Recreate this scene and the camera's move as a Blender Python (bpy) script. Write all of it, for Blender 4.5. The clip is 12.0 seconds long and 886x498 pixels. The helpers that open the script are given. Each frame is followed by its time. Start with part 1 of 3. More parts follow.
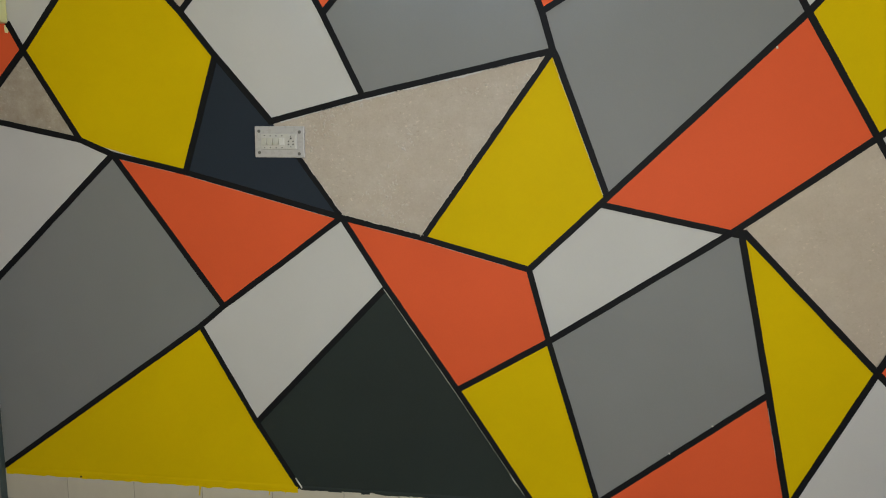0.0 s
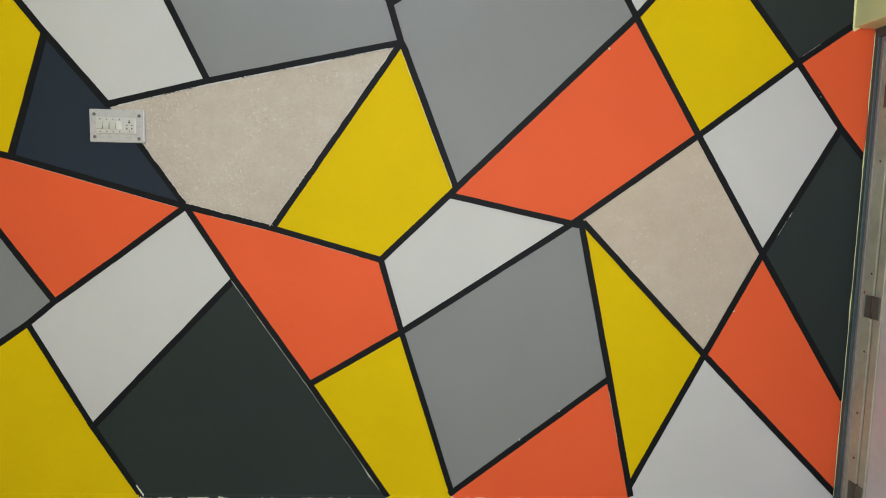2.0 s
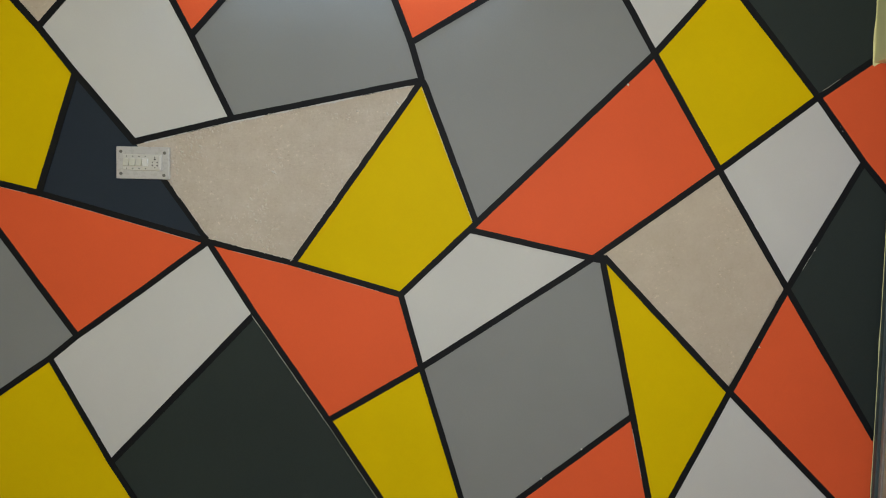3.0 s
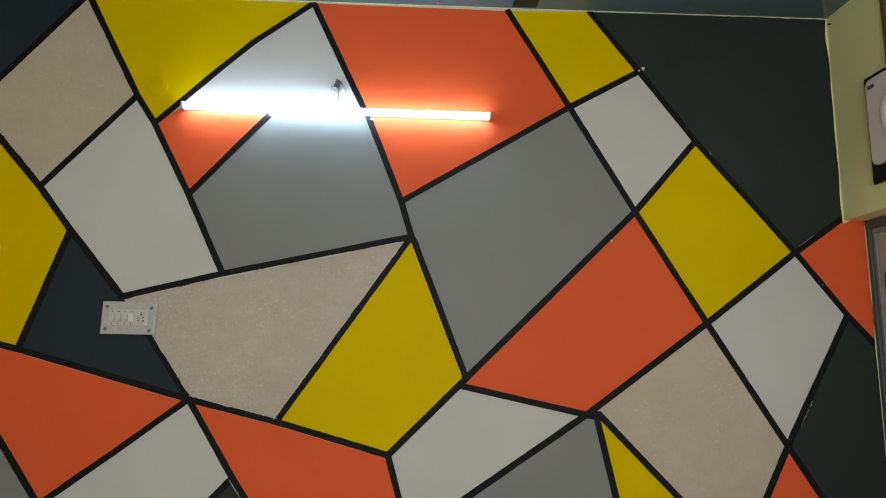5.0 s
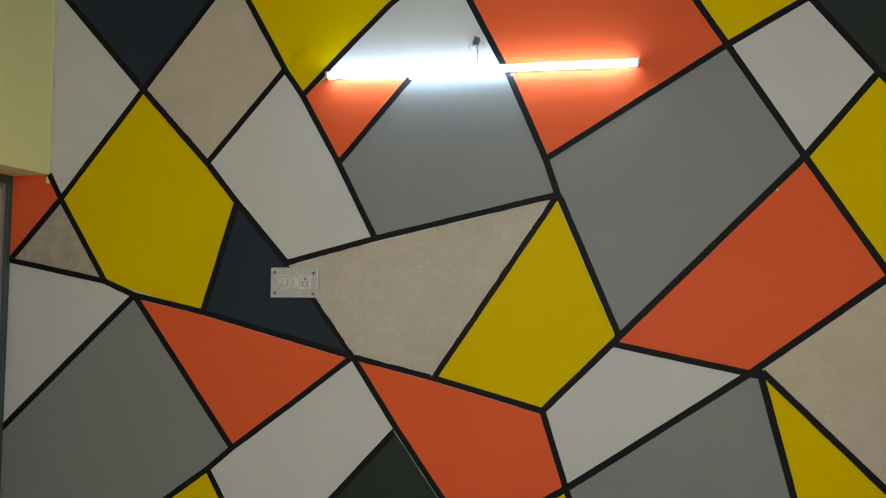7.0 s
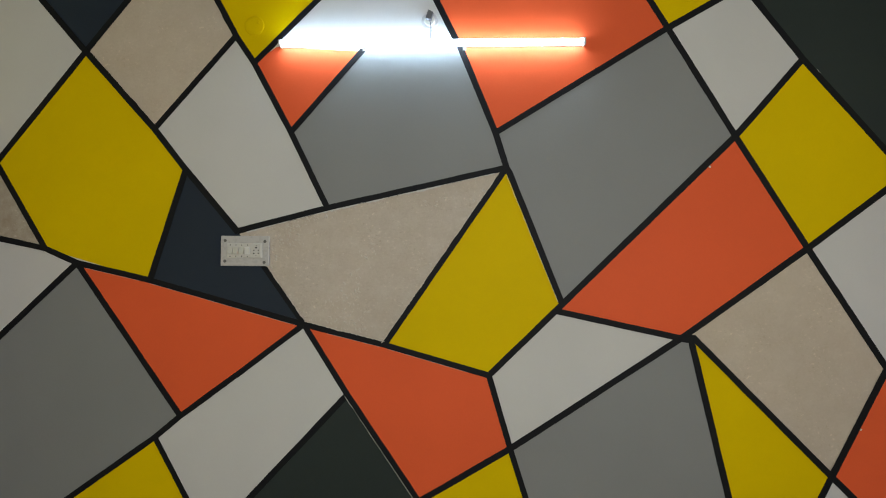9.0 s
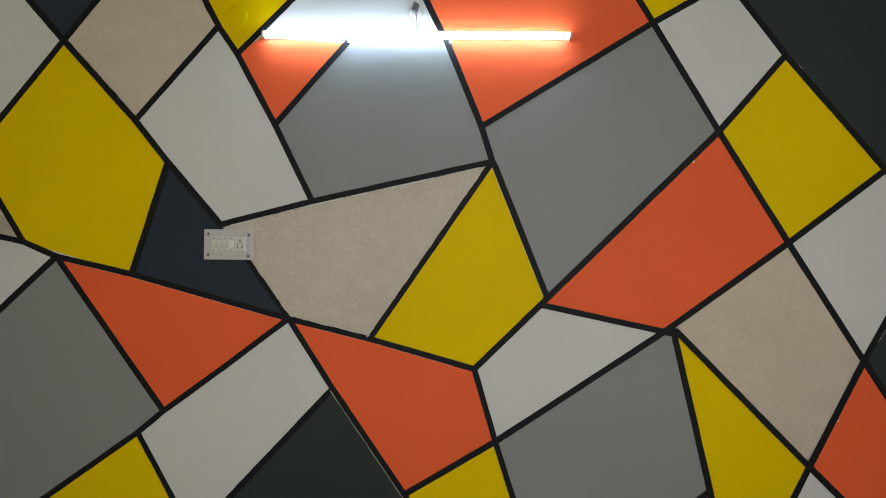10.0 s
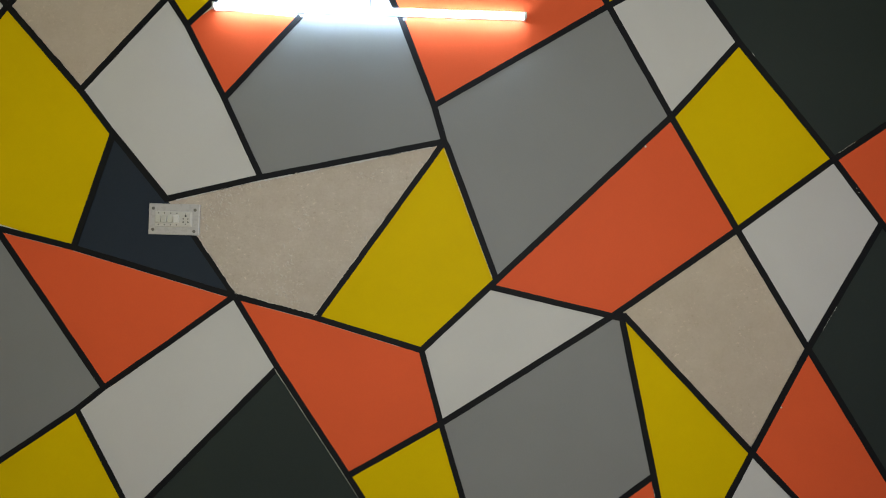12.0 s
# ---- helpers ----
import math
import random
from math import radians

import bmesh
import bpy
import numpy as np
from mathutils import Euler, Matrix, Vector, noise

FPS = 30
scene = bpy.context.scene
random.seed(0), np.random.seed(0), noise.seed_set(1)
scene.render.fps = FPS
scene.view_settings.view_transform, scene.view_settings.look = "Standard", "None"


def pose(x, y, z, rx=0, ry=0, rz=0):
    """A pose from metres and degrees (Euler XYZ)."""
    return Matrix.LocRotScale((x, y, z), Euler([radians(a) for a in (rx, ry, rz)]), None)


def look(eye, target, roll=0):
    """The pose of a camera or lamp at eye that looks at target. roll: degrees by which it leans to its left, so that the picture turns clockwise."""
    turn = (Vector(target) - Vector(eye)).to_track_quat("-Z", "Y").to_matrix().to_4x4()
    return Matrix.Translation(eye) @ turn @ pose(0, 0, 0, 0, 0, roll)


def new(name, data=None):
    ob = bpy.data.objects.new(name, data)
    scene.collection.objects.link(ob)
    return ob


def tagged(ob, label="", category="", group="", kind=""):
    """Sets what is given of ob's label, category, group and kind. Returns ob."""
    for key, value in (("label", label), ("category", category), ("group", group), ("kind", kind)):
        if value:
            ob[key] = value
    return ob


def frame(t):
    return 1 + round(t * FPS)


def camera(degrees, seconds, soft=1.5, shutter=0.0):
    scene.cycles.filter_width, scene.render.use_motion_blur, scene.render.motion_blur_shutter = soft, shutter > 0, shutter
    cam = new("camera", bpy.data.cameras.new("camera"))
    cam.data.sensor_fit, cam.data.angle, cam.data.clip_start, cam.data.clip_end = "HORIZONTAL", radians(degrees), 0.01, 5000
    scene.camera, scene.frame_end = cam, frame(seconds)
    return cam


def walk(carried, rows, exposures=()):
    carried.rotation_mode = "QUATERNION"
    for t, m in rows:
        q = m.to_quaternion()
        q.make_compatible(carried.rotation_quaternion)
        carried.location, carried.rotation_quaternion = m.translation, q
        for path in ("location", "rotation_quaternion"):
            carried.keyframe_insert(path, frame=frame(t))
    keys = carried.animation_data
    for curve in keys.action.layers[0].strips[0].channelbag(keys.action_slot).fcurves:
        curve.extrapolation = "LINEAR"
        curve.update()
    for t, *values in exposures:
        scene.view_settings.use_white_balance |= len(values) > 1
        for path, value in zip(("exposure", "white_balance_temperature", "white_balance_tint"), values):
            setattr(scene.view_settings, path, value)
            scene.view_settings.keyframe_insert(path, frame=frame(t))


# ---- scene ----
cam = camera(72.07, 12.0, soft=1.05)
PATH = [
    (0, (1.023, -2.326, 1.591), (0.81, -0.353, 1.336), 0.54),
    (0.2, (1.039, -2.333, 1.541), (0.84, -0.362, 1.268), 0.53),
    (0.5, (1.029, -2.324, 1.547), (0.885, -0.355, 1.229), -0.89),
    (0.8, (1.033, -2.325, 1.503), (0.982, -0.347, 1.207), -1.09),
    (1, (1.084, -2.322, 1.5), (1.092, -0.339, 1.234), -0.69),
    (1.5, (1.177, -2.32, 1.499), (1.261, -0.336, 1.264), 0.15),
    (2, (1.26, -2.322, 1.494), (1.329, -0.333, 1.298), 1.37),
    (2.5, (1.268, -2.314, 1.521), (1.279, -0.321, 1.351), 1.49),
    (3, (1.232, -2.317, 1.514), (1.257, -0.319, 1.413), 1.27),
    (3.3, (1.213, -2.312, 1.53), (1.266, -0.312, 1.54), 1.39),
    (3.5, (1.212, -2.315, 1.546), (1.283, -0.318, 1.618), 1.45),
    (5.3, (1.234, -2.313, 1.645), (1.281, -0.341, 1.969), 0.90),
    (5.5, (1.248, -2.314, 1.672), (1.253, -0.338, 1.984), 0.65),
    (6, (1.173, -2.304, 1.691), (1.044, -0.322, 1.924), 0.68),
    (6.5, (1.123, -2.307, 1.68), (0.857, -0.336, 1.893), 0.20),
    (6.7, (1.101, -2.316, 1.7), (0.797, -0.346, 1.863), 0.05),
    (8.3, (1.042, -2.38, 1.637), (0.899, -0.386, 1.688), 0.86),
    (8.5, (1.044, -2.387, 1.636), (0.912, -0.392, 1.693), 0.72),
    (9, (1.067, -2.387, 1.636), (0.945, -0.392, 1.697), 0.47),
    (9.5, (1.085, -2.383, 1.656), (0.957, -0.388, 1.694), 0.56),
    (10, (1.061, -2.385, 1.65), (0.991, -0.386, 1.68), 0.51),
    (10.5, (1.063, -2.374, 1.635), (1.078, -0.375, 1.653), 0.70),
    (11, (1.076, -2.364, 1.628), (1.173, -0.367, 1.629), 1.13),
    (11.5, (1.107, -2.356, 1.609), (1.263, -0.362, 1.61), 1.39),
    (11.7, (1.148, -2.366, 1.583), (1.274, -0.37, 1.605), 1.46),
    (12, (1.201, -2.358, 1.59), (1.179, -0.358, 1.609), 1.72),
]
EXPOSURES = [
    (0.0, 0.12, 6480, 13), (0.2, 0.38, 6280, 13), (0.5, 0.56, 6230, 13), (1.0, 0.73, 6180, 13), (1.5, 0.70, 6230, 13),
    (2.0, 0.59, 6270, 13), (2.5, 0.43, 6400, 13), (3.0, 0.21, 6500, 13), (3.5, 0.05, 6600, 13), (5.5, -0.21, 6780, 11),
    (6.5, -0.27, 6820, 11), (8.5, -0.15, 6680, 12), (9.5, -0.12, 6610, 13), (11.0, -0.05, 6580, 13), (12.0, -0.05, 6580, 13)]
walk(cam, [(t, look(eye, target, roll)) for t, eye, target, roll in PATH], EXPOSURES)

# ---- light ----
X_LEFT, X_RIGHT, Y_BACK, Z_TOP = -0.987, 2.871, -3.7, 2.995
TUBE_STRENGTH = 55.0
FILL_WATTS = 57.0

world = bpy.data.worlds.new("world")
scene.world = world
world.use_nodes = True
wn = world.node_tree.nodes
sky = wn.new("ShaderNodeTexSky")
sky.sky_type, sky.sun_disc = "NISHITA", False
sky.sun_elevation, sky.sun_rotation = radians(35), radians(150)
world.node_tree.links.new(sky.outputs["Color"], wn["Background"].inputs["Color"])
wn["Background"].inputs["Strength"].default_value = 0.06

# Added frontal fill from behind the room; no source is known there.
fill_lamp = bpy.data.lights.new("added_fill_light", "AREA")
fill_lamp.shape, fill_lamp.size, fill_lamp.size_y = "RECTANGLE", 2.6, 1.4
fill_lamp.energy, fill_lamp.color = FILL_WATTS, (0.94, 0.975, 1.0)
new("added_fill_light", fill_lamp).matrix_world = look((1.45, Y_BACK - 0.06, 2.05), (1.45, 0, 1.9))


# ---- materials ----
def material(name, colour, rough=0.5, metal=0.0, grain=0.06, scale=60.0, bump=0.05, stain=0.08, spec=0.5, vary=0.0):
    """Paint or plain surface: a fine grain and soft stains in the colour, and a fine relief."""
    m = bpy.data.materials.new(name)
    m.use_nodes = True
    n, k = m.node_tree.nodes, m.node_tree.links
    b = n["Principled BSDF"]
    b.inputs["Metallic"].default_value = metal
    b.inputs["Specular IOR Level"].default_value = spec
    at = n.new("ShaderNodeTexCoord")
    fine, wide = n.new("ShaderNodeTexNoise"), n.new("ShaderNodeTexNoise")
    fine.inputs["Scale"].default_value, fine.inputs["Detail"].default_value = scale, 6
    wide.inputs["Scale"].default_value, wide.inputs["Detail"].default_value = 2.3, 5
    for t in (fine, wide):
        k.new(at.outputs["Object"], t.inputs["Vector"])
    total = n.new("ShaderNodeMath")
    total.operation = "MULTIPLY_ADD"
    k.new(fine.outputs["Fac"], total.inputs[0])
    total.inputs[1].default_value = 2 * grain
    base = n.new("ShaderNodeMath")
    base.operation = "MULTIPLY_ADD"
    k.new(wide.outputs["Fac"], base.inputs[0])
    base.inputs[1].default_value, base.inputs[2].default_value = 2 * stain, 1 - stain - grain
    k.new(base.outputs[0], total.inputs[2])
    mix = n.new("ShaderNodeVectorMath")
    mix.operation = "SCALE"
    mix.inputs[0].default_value = colour
    value = total.outputs[0]
    if vary:
        info, shift = n.new("ShaderNodeObjectInfo"), n.new("ShaderNodeMath")
        shift.operation = "MULTIPLY_ADD"
        k.new(info.outputs["Random"], shift.inputs[0])
        shift.inputs[1].default_value = vary
        k.new(value, shift.inputs[2])
        value = shift.outputs[0]
    k.new(value, mix.inputs["Scale"])
    k.new(mix.outputs[0], b.inputs["Base Color"])
    gloss = n.new("ShaderNodeMapRange")
    k.new(fine.outputs["Fac"], gloss.inputs["Value"])
    gloss.inputs["To Min"].default_value, gloss.inputs["To Max"].default_value = rough - 0.06, rough + 0.06
    k.new(gloss.outputs[0], b.inputs["Roughness"])
    if bump:
        relief = n.new("ShaderNodeBump")
        relief.inputs["Strength"].default_value, relief.inputs["Distance"].default_value = bump, 0.004
        k.new(fine.outputs["Fac"], relief.inputs["Height"])
        k.new(relief.outputs[0], b.inputs["Normal"])
    return m


def plaster(name, colour, relief_strength, flecks, mottling):
    """Bare putty: mottled beige with pits, pale flecks and trowelled lumps."""
    m = material(name, colour, rough=0.85, grain=0.05, scale=120, bump=0.15, stain=0.12, spec=0.2)
    n, k = m.node_tree.nodes, m.node_tree.links
    b = n["Principled BSDF"]
    at, stretch = n.new("ShaderNodeTexCoord"), n.new("ShaderNodeMapping")
    stretch.inputs["Rotation"].default_value = (0, radians(25), 0)
    stretch.inputs["Scale"].default_value = (1.0, 1.0, 1.25)
    k.new(at.outputs["Object"], stretch.inputs["Vector"])
    lumps, chips, mottle = (n.new("ShaderNodeTexNoise") for _ in range(3))
    for t, size, rough in ((lumps, 42, 0.7), (chips, 75, 0.5), (mottle, 12, 0.75)):
        t.inputs["Scale"].default_value, t.inputs["Detail"].default_value, t.inputs["Roughness"].default_value = size, 6, rough
        k.new((at.outputs["Object"] if t is mottle else stretch.outputs["Vector"]), t.inputs["Vector"])
    ramp = n.new("ShaderNodeValToRGB")
    ramp.color_ramp.elements[0].position, ramp.color_ramp.elements[1].position = 0.34, 0.68
    ramp.color_ramp.elements[0].color = (0.82, 0.77, 0.70, 1)
    ramp.color_ramp.elements[1].color = (1.10, 1.12, 1.14, 1)
    k.new(mottle.outputs["Fac"], ramp.inputs["Fac"])
    fleck = n.new("ShaderNodeValToRGB")
    fleck.color_ramp.elements[0].position, fleck.color_ramp.elements[0].color = 0.28, (0.78, 0.75, 0.70, 1)
    fleck.color_ramp.elements[1].position, fleck.color_ramp.elements[1].color = 0.42, (1, 1, 1, 1)
    for position, shade in ((0.60, 1.0), (0.68, 1.38)):
        fleck.color_ramp.elements.new(position).color = (shade, shade, shade, 1)
    k.new(chips.outputs["Fac"], fleck.inputs["Fac"])
    patch, gate = n.new("ShaderNodeTexNoise"), n.new("ShaderNodeMapRange")
    patch.inputs["Scale"].default_value, patch.inputs["Detail"].default_value = 7.0, 3
    k.new(at.outputs["Object"], patch.inputs["Vector"])
    k.new(patch.outputs["Fac"], gate.inputs["Value"])
    gate.inputs["From Min"].default_value, gate.inputs["From Max"].default_value = 0.42, 0.66
    gate.inputs["To Min"].default_value, gate.inputs["To Max"].default_value = 0.15 * flecks, flecks
    result = b.inputs["Base Color"].links[0].from_socket
    for factor, source in ((mottling, ramp), (flecks, fleck)):
        times = n.new("ShaderNodeMix")
        times.data_type, times.blend_type = "RGBA", "MULTIPLY"
        times.inputs["Factor"].default_value = factor
        if source is fleck:
            k.new(gate.outputs[0], times.inputs["Factor"])
        k.new(result, times.inputs["A"])
        k.new(source.outputs["Color"], times.inputs["B"])
        result = times.outputs["Result"]
    k.new(result, b.inputs["Base Color"])
    relief = n.new("ShaderNodeBump")
    relief.inputs["Strength"].default_value, relief.inputs["Distance"].default_value = relief_strength, 0.010
    k.new(lumps.outputs["Fac"], relief.inputs["Height"])
    k.new(b.inputs["Normal"].links[0].from_socket, relief.inputs["Normal"])
    k.new(relief.outputs[0], b.inputs["Normal"])
    return m


YELLOW = material("yellow_paint", (0.72, 0.500, 0.0), 0.55, grain=0.03, stain=0.09, scale=170, bump=0.10, spec=0.05)
ORANGE = material("orange_paint", (0.81, 0.117, 0.036), 0.55, grain=0.03, stain=0.09, scale=170, bump=0.10, spec=0.12)
GREY = material("grey_paint", (0.229, 0.232, 0.229), 0.55, grain=0.03, stain=0.08, scale=170, bump=0.10, spec=0.35)
WHITE = material("white_paint", (0.585, 0.572, 0.552), 0.58, grain=0.02, stain=0.08, scale=170, bump=0.10, spec=0.2)
DARK = material("charcoal_paint", (0.0240, 0.0325, 0.0298), 0.6, grain=0.10, stain=0.15, scale=170, bump=0.10, spec=0.18)
NAVY = material("slate_blue_paint", (0.019, 0.0275, 0.042), 0.6, grain=0.10, stain=0.15, scale=170, bump=0.10, spec=0.18)
BLACK = material("black_line_paint", (0.0068, 0.0072, 0.0088), 0.6, grain=0.10, stain=0.10, scale=120, bump=0.10, spec=0.16)
PUTTY = plaster("bare_putty", (0.56, 0.488, 0.415), 0.45, 0.85, 0.45)
PUTTY_STAINED = plaster("stained_putty", (0.44, 0.385, 0.31), 0.35, 1.0, 1.0)
PUTTY_CHIP = material("pale_putty_chips", (0.59, 0.53, 0.465), 0.85, grain=0.12, stain=0.12, scale=140, bump=0.3, spec=0.2)
PUTTY_SMOOTH = plaster("smooth_putty", (0.55, 0.465, 0.372), 0.16, 0.6, 0.32)
CREAM = material("cream_wall_paint", (0.83, 0.80, 0.41), 0.55, grain=0.03, stain=0.06, scale=110, bump=0.12)
CEILING = material("ceiling_satin_paint", (0.105, 0.160, 0.19), 0.17, grain=0.03, stain=0.06, scale=80, bump=0.0)
BACK_WHITE = material("off_white_wall_paint", (0.66, 0.64, 0.62), 0.6, grain=0.03, stain=0.06, scale=110, bump=0.1)
EDGE_WHITE = material("bare_white_filler", (0.66, 0.635, 0.55), 0.8, grain=0.12, stain=0.12, scale=90, bump=0.3)
TILE = material("skirting_tile_glaze", (0.56, 0.512, 0.41), 0.24, grain=0.05, stain=0.22, scale=22, bump=0.02, vary=0.08)
GROUT = material("tile_grout", (0.22, 0.195, 0.16), 0.85, grain=0.15, stain=0.15)
FLOOR = material("floor_tile", (0.52, 0.49, 0.46), 0.3, grain=0.05, stain=0.10)
PLASTIC = material("white_plastic", (0.72, 0.71, 0.68), 0.32, grain=0.01, stain=0.03, bump=0.0)
PLATE = material("white_acrylic_sheet", (0.50, 0.48, 0.47), 0.28, grain=0.02, stain=0.05, bump=0.02)
IVORY = material("ivory_plastic", (0.56, 0.54, 0.47), 0.35, grain=0.01, stain=0.04, bump=0.0)
UNIT = material("pale_enamel", (0.80, 0.74, 0.67), 0.35, grain=0.02, stain=0.06, bump=0.02)
MODULE = material("off_white_plastic", (0.58, 0.56, 0.52), 0.35, grain=0.01, stain=0.04, bump=0.0)
SOCKET = material("socket_hole", (0.010, 0.009, 0.008), 0.6, bump=0.0)
SCREW = material("dull_steel", (0.16, 0.15, 0.14), 0.5, metal=0.5, grain=0.1, stain=0.1)
TEAL = material("teal_frame_paint", (0.062, 0.088, 0.090), 0.45, grain=0.22, stain=0.30, scale=35, bump=0.25)
MAUVE = material("mauve_primer", (0.27, 0.235, 0.21), 0.55, grain=0.28, stain=0.34, scale=30, bump=0.25)
DUSTY = material("dusty_beige_paint", (0.43, 0.40, 0.30), 0.55, grain=0.25, stain=0.34, scale=28, bump=0.25)
LEAF = material("pale_mauve_door_sheet", (0.60, 0.55, 0.55), 0.4, grain=0.08, stain=0.22, scale=30, bump=0.1)
HINGE = material("worn_hinge_steel", (0.13, 0.118, 0.095), 0.6, metal=0.15, grain=0.12, stain=0.2, scale=80)
RED = material("red_paint_spot", (0.33, 0.07, 0.055), 0.5)
RUST = material("rusty_screw", (0.09, 0.045, 0.030), 0.7, grain=0.2, stain=0.2)
BACKING = material("black_backing", (0.012, 0.012, 0.011), 0.4)
BROWN = material("brown_wood_trim", (0.20, 0.075, 0.025), 0.4, grain=0.2, stain=0.2, scale=40)
WIRE = material("grey_cable", (0.12, 0.12, 0.13), 0.5, bump=0.0)

TUBE = bpy.data.materials.new("lit_diffuser")
TUBE.use_nodes = True
_b = TUBE.node_tree.nodes["Principled BSDF"]
_b.inputs["Base Color"].default_value = (0.8, 0.8, 0.8, 1)
_b.inputs["Emission Color"].default_value = (0.55, 0.77, 1.0, 1)
_b.inputs["Emission Strength"].default_value = TUBE_STRENGTH


# ---- mesh helpers ----
def mesh_of(name, bm, mat, smooth=False):
    bmesh.ops.recalc_face_normals(bm, faces=bm.faces[:])
    me = bpy.data.meshes.new(name)
    bm.to_mesh(me)
    bm.free()
    me.materials.append(mat)
    if smooth:
        for f in me.polygons:
            f.use_smooth = True
    return me


def part(name, bm, mat, parent=None, label="", smooth=False):
    """Links a bmesh as one mesh object, under a thing or a part."""
    ob = new(name, mesh_of(name, bm, mat, smooth))
    if parent:
        ob.parent = parent
    return tagged(ob, label)


def add_box(bm, lo, hi, bevel=0.0):
    made = bmesh.ops.create_cube(bm, size=1)["verts"]
    for v in made:
        v.co = Vector([lo[i] + (v.co[i] + 0.5) * (hi[i] - lo[i]) for i in range(3)])
    if bevel:
        edges = list({e for v in made for e in v.link_edges})
        bmesh.ops.bevel(bm, geom=edges, offset=bevel, segments=2, affect="EDGES", profile=0.5)
    return bm


def box(lo, hi, bevel=0.0):
    return add_box(bmesh.new(), lo, hi, bevel)


def disc(centre, radius, y0, y1, segments=24, dome=0.0):
    """A round plate on the wall, from depth y0 out to y1, with a rounded rim."""
    bm = bmesh.new()
    rings = [(radius, y0), (radius, y1 + dome), (radius * 0.92, y1 + dome * 0.35), (radius * 0.6, y1)]
    loops = []
    for r, y in rings:
        loops.append([bm.verts.new((centre[0] + r * math.cos(a), y, centre[1] + r * math.sin(a)))
                      for a in [2 * math.pi * j / segments for j in range(segments)]])
    for u, w in zip(loops, loops[1:]):
        for j in range(segments):
            bm.faces.new((u[j], u[(j + 1) % segments], w[(j + 1) % segments], w[j]))
    bm.faces.new(loops[-1])
    bm.faces.new(loops[0])
    return bm


def slab(outline, y_back, y_front):
    """A flat piece on the wall with that outline (x, z), between two depths."""
    bm = bmesh.new()
    front = [bm.verts.new((x, y_front, z)) for x, z in outline]
    back = [bm.verts.new((x, y_back, z)) for x, z in outline]
    bm.faces.new(front)
    bm.faces.new(back[::-1])
    for j in range(len(front)):
        k = (j + 1) % len(front)
        bm.faces.new((front[j], back[j], back[k], front[k]))
    return bm


def wobble(s, seed, amount):
    return amount * (noise.noise(Vector((s * 9, seed * 7.3, 0))) + 0.6 * noise.noise(Vector((s * 34, seed * 3.1, 5))))


def stroke(points, width, y_front, seed, rough=0.0010):
    """A hand-painted line through those points, with slightly uneven edges."""
    bm = bmesh.new()
    run, rows = 0.0, []
    points = [Vector(p) for p in points]
    points[0] = points[0] + (points[0] - points[1]).normalized() * 0.007
    points[-1] = points[-1] + (points[-1] - points[-2]).normalized() * 0.007
    for j in range(len(points) - 1):
        a, b = Vector(points[j]), Vector(points[j + 1])
        length = (b - a).length
        steps = max(2, int(length / 0.02))
        for s in range(steps + (j == len(points) - 2)):
            rows.append((a.lerp(b, s / steps), run + length * s / steps))
        run += length
    sides = []
    for j, (p, s) in enumerate(rows):
        q, o = rows[min(j + 1, len(rows) - 1)][0], rows[max(j - 1, 0)][0]
        way = (q - o).normalized()
        side = Vector((-way.y, way.x))
        sides.append((p + side * (width / 2 + wobble(s, seed, rough)), p - side * (width / 2 + wobble(s, seed + 50, rough))))
    grid = [[bm.verts.new((c.x, y, c.y)) for c, y in ((l, 0.0), (l, y_front), (r, y_front), (r, 0.0))] for l, r in sides]
    for u, w in zip(grid, grid[1:]):
        for j in range(3):
            bm.faces.new((u[j], u[j + 1], w[j + 1], w[j]))
    bm.faces.new(grid[0])
    bm.faces.new(grid[-1])
    return bm


def ragged(x0, x1, z0, z1, y_back, y_front, seed, amount, up=False):
    """A strip along the wall with one straight and one torn edge."""
    bm = bmesh.new()
    steps = max(4, int((x1 - x0) / 0.012))
    cols = []
    for j in range(steps + 1):
        x = x0 + (x1 - x0) * j / steps
        torn = wobble(x * 1.7, seed, amount)
        lo, hi = (z0, z1 + torn) if up else (z0 + torn, z1)
        knee = max(lo + 0.0005, hi - min(0.0065, 0.45 * (z1 - z0)))
        cols.append([bm.verts.new((x, y, z)) for y, z in ((y_back, hi), (y_back - 0.0012, hi), (y_front, knee), (y_front, lo), (y_back, lo))])
    for u, w in zip(cols, cols[1:]):
        for j in range(5):
            bm.faces.new((u[j], u[(j + 1) % 5], w[(j + 1) % 5], w[j]))
    bm.faces.new(cols[0])
    bm.faces.new(cols[-1])
    return bm


# ---- the painted wall ----
X_REVEAL_L, X_REVEAL_R, Z_LINTEL_L, Z_LINTEL_R, Z_TILE, Z_FLOOR = -1.163, 2.956, 2.158, 2.135, 0.274, 0.128
wall = tagged(part("wall_north", box((-1.4, 0.0, 0.0), (3.3, 0.2, Z_TOP)), EDGE_WHITE),
              "wall painted with a geometric mural of coloured facets and black lines", "wall", kind="structure")
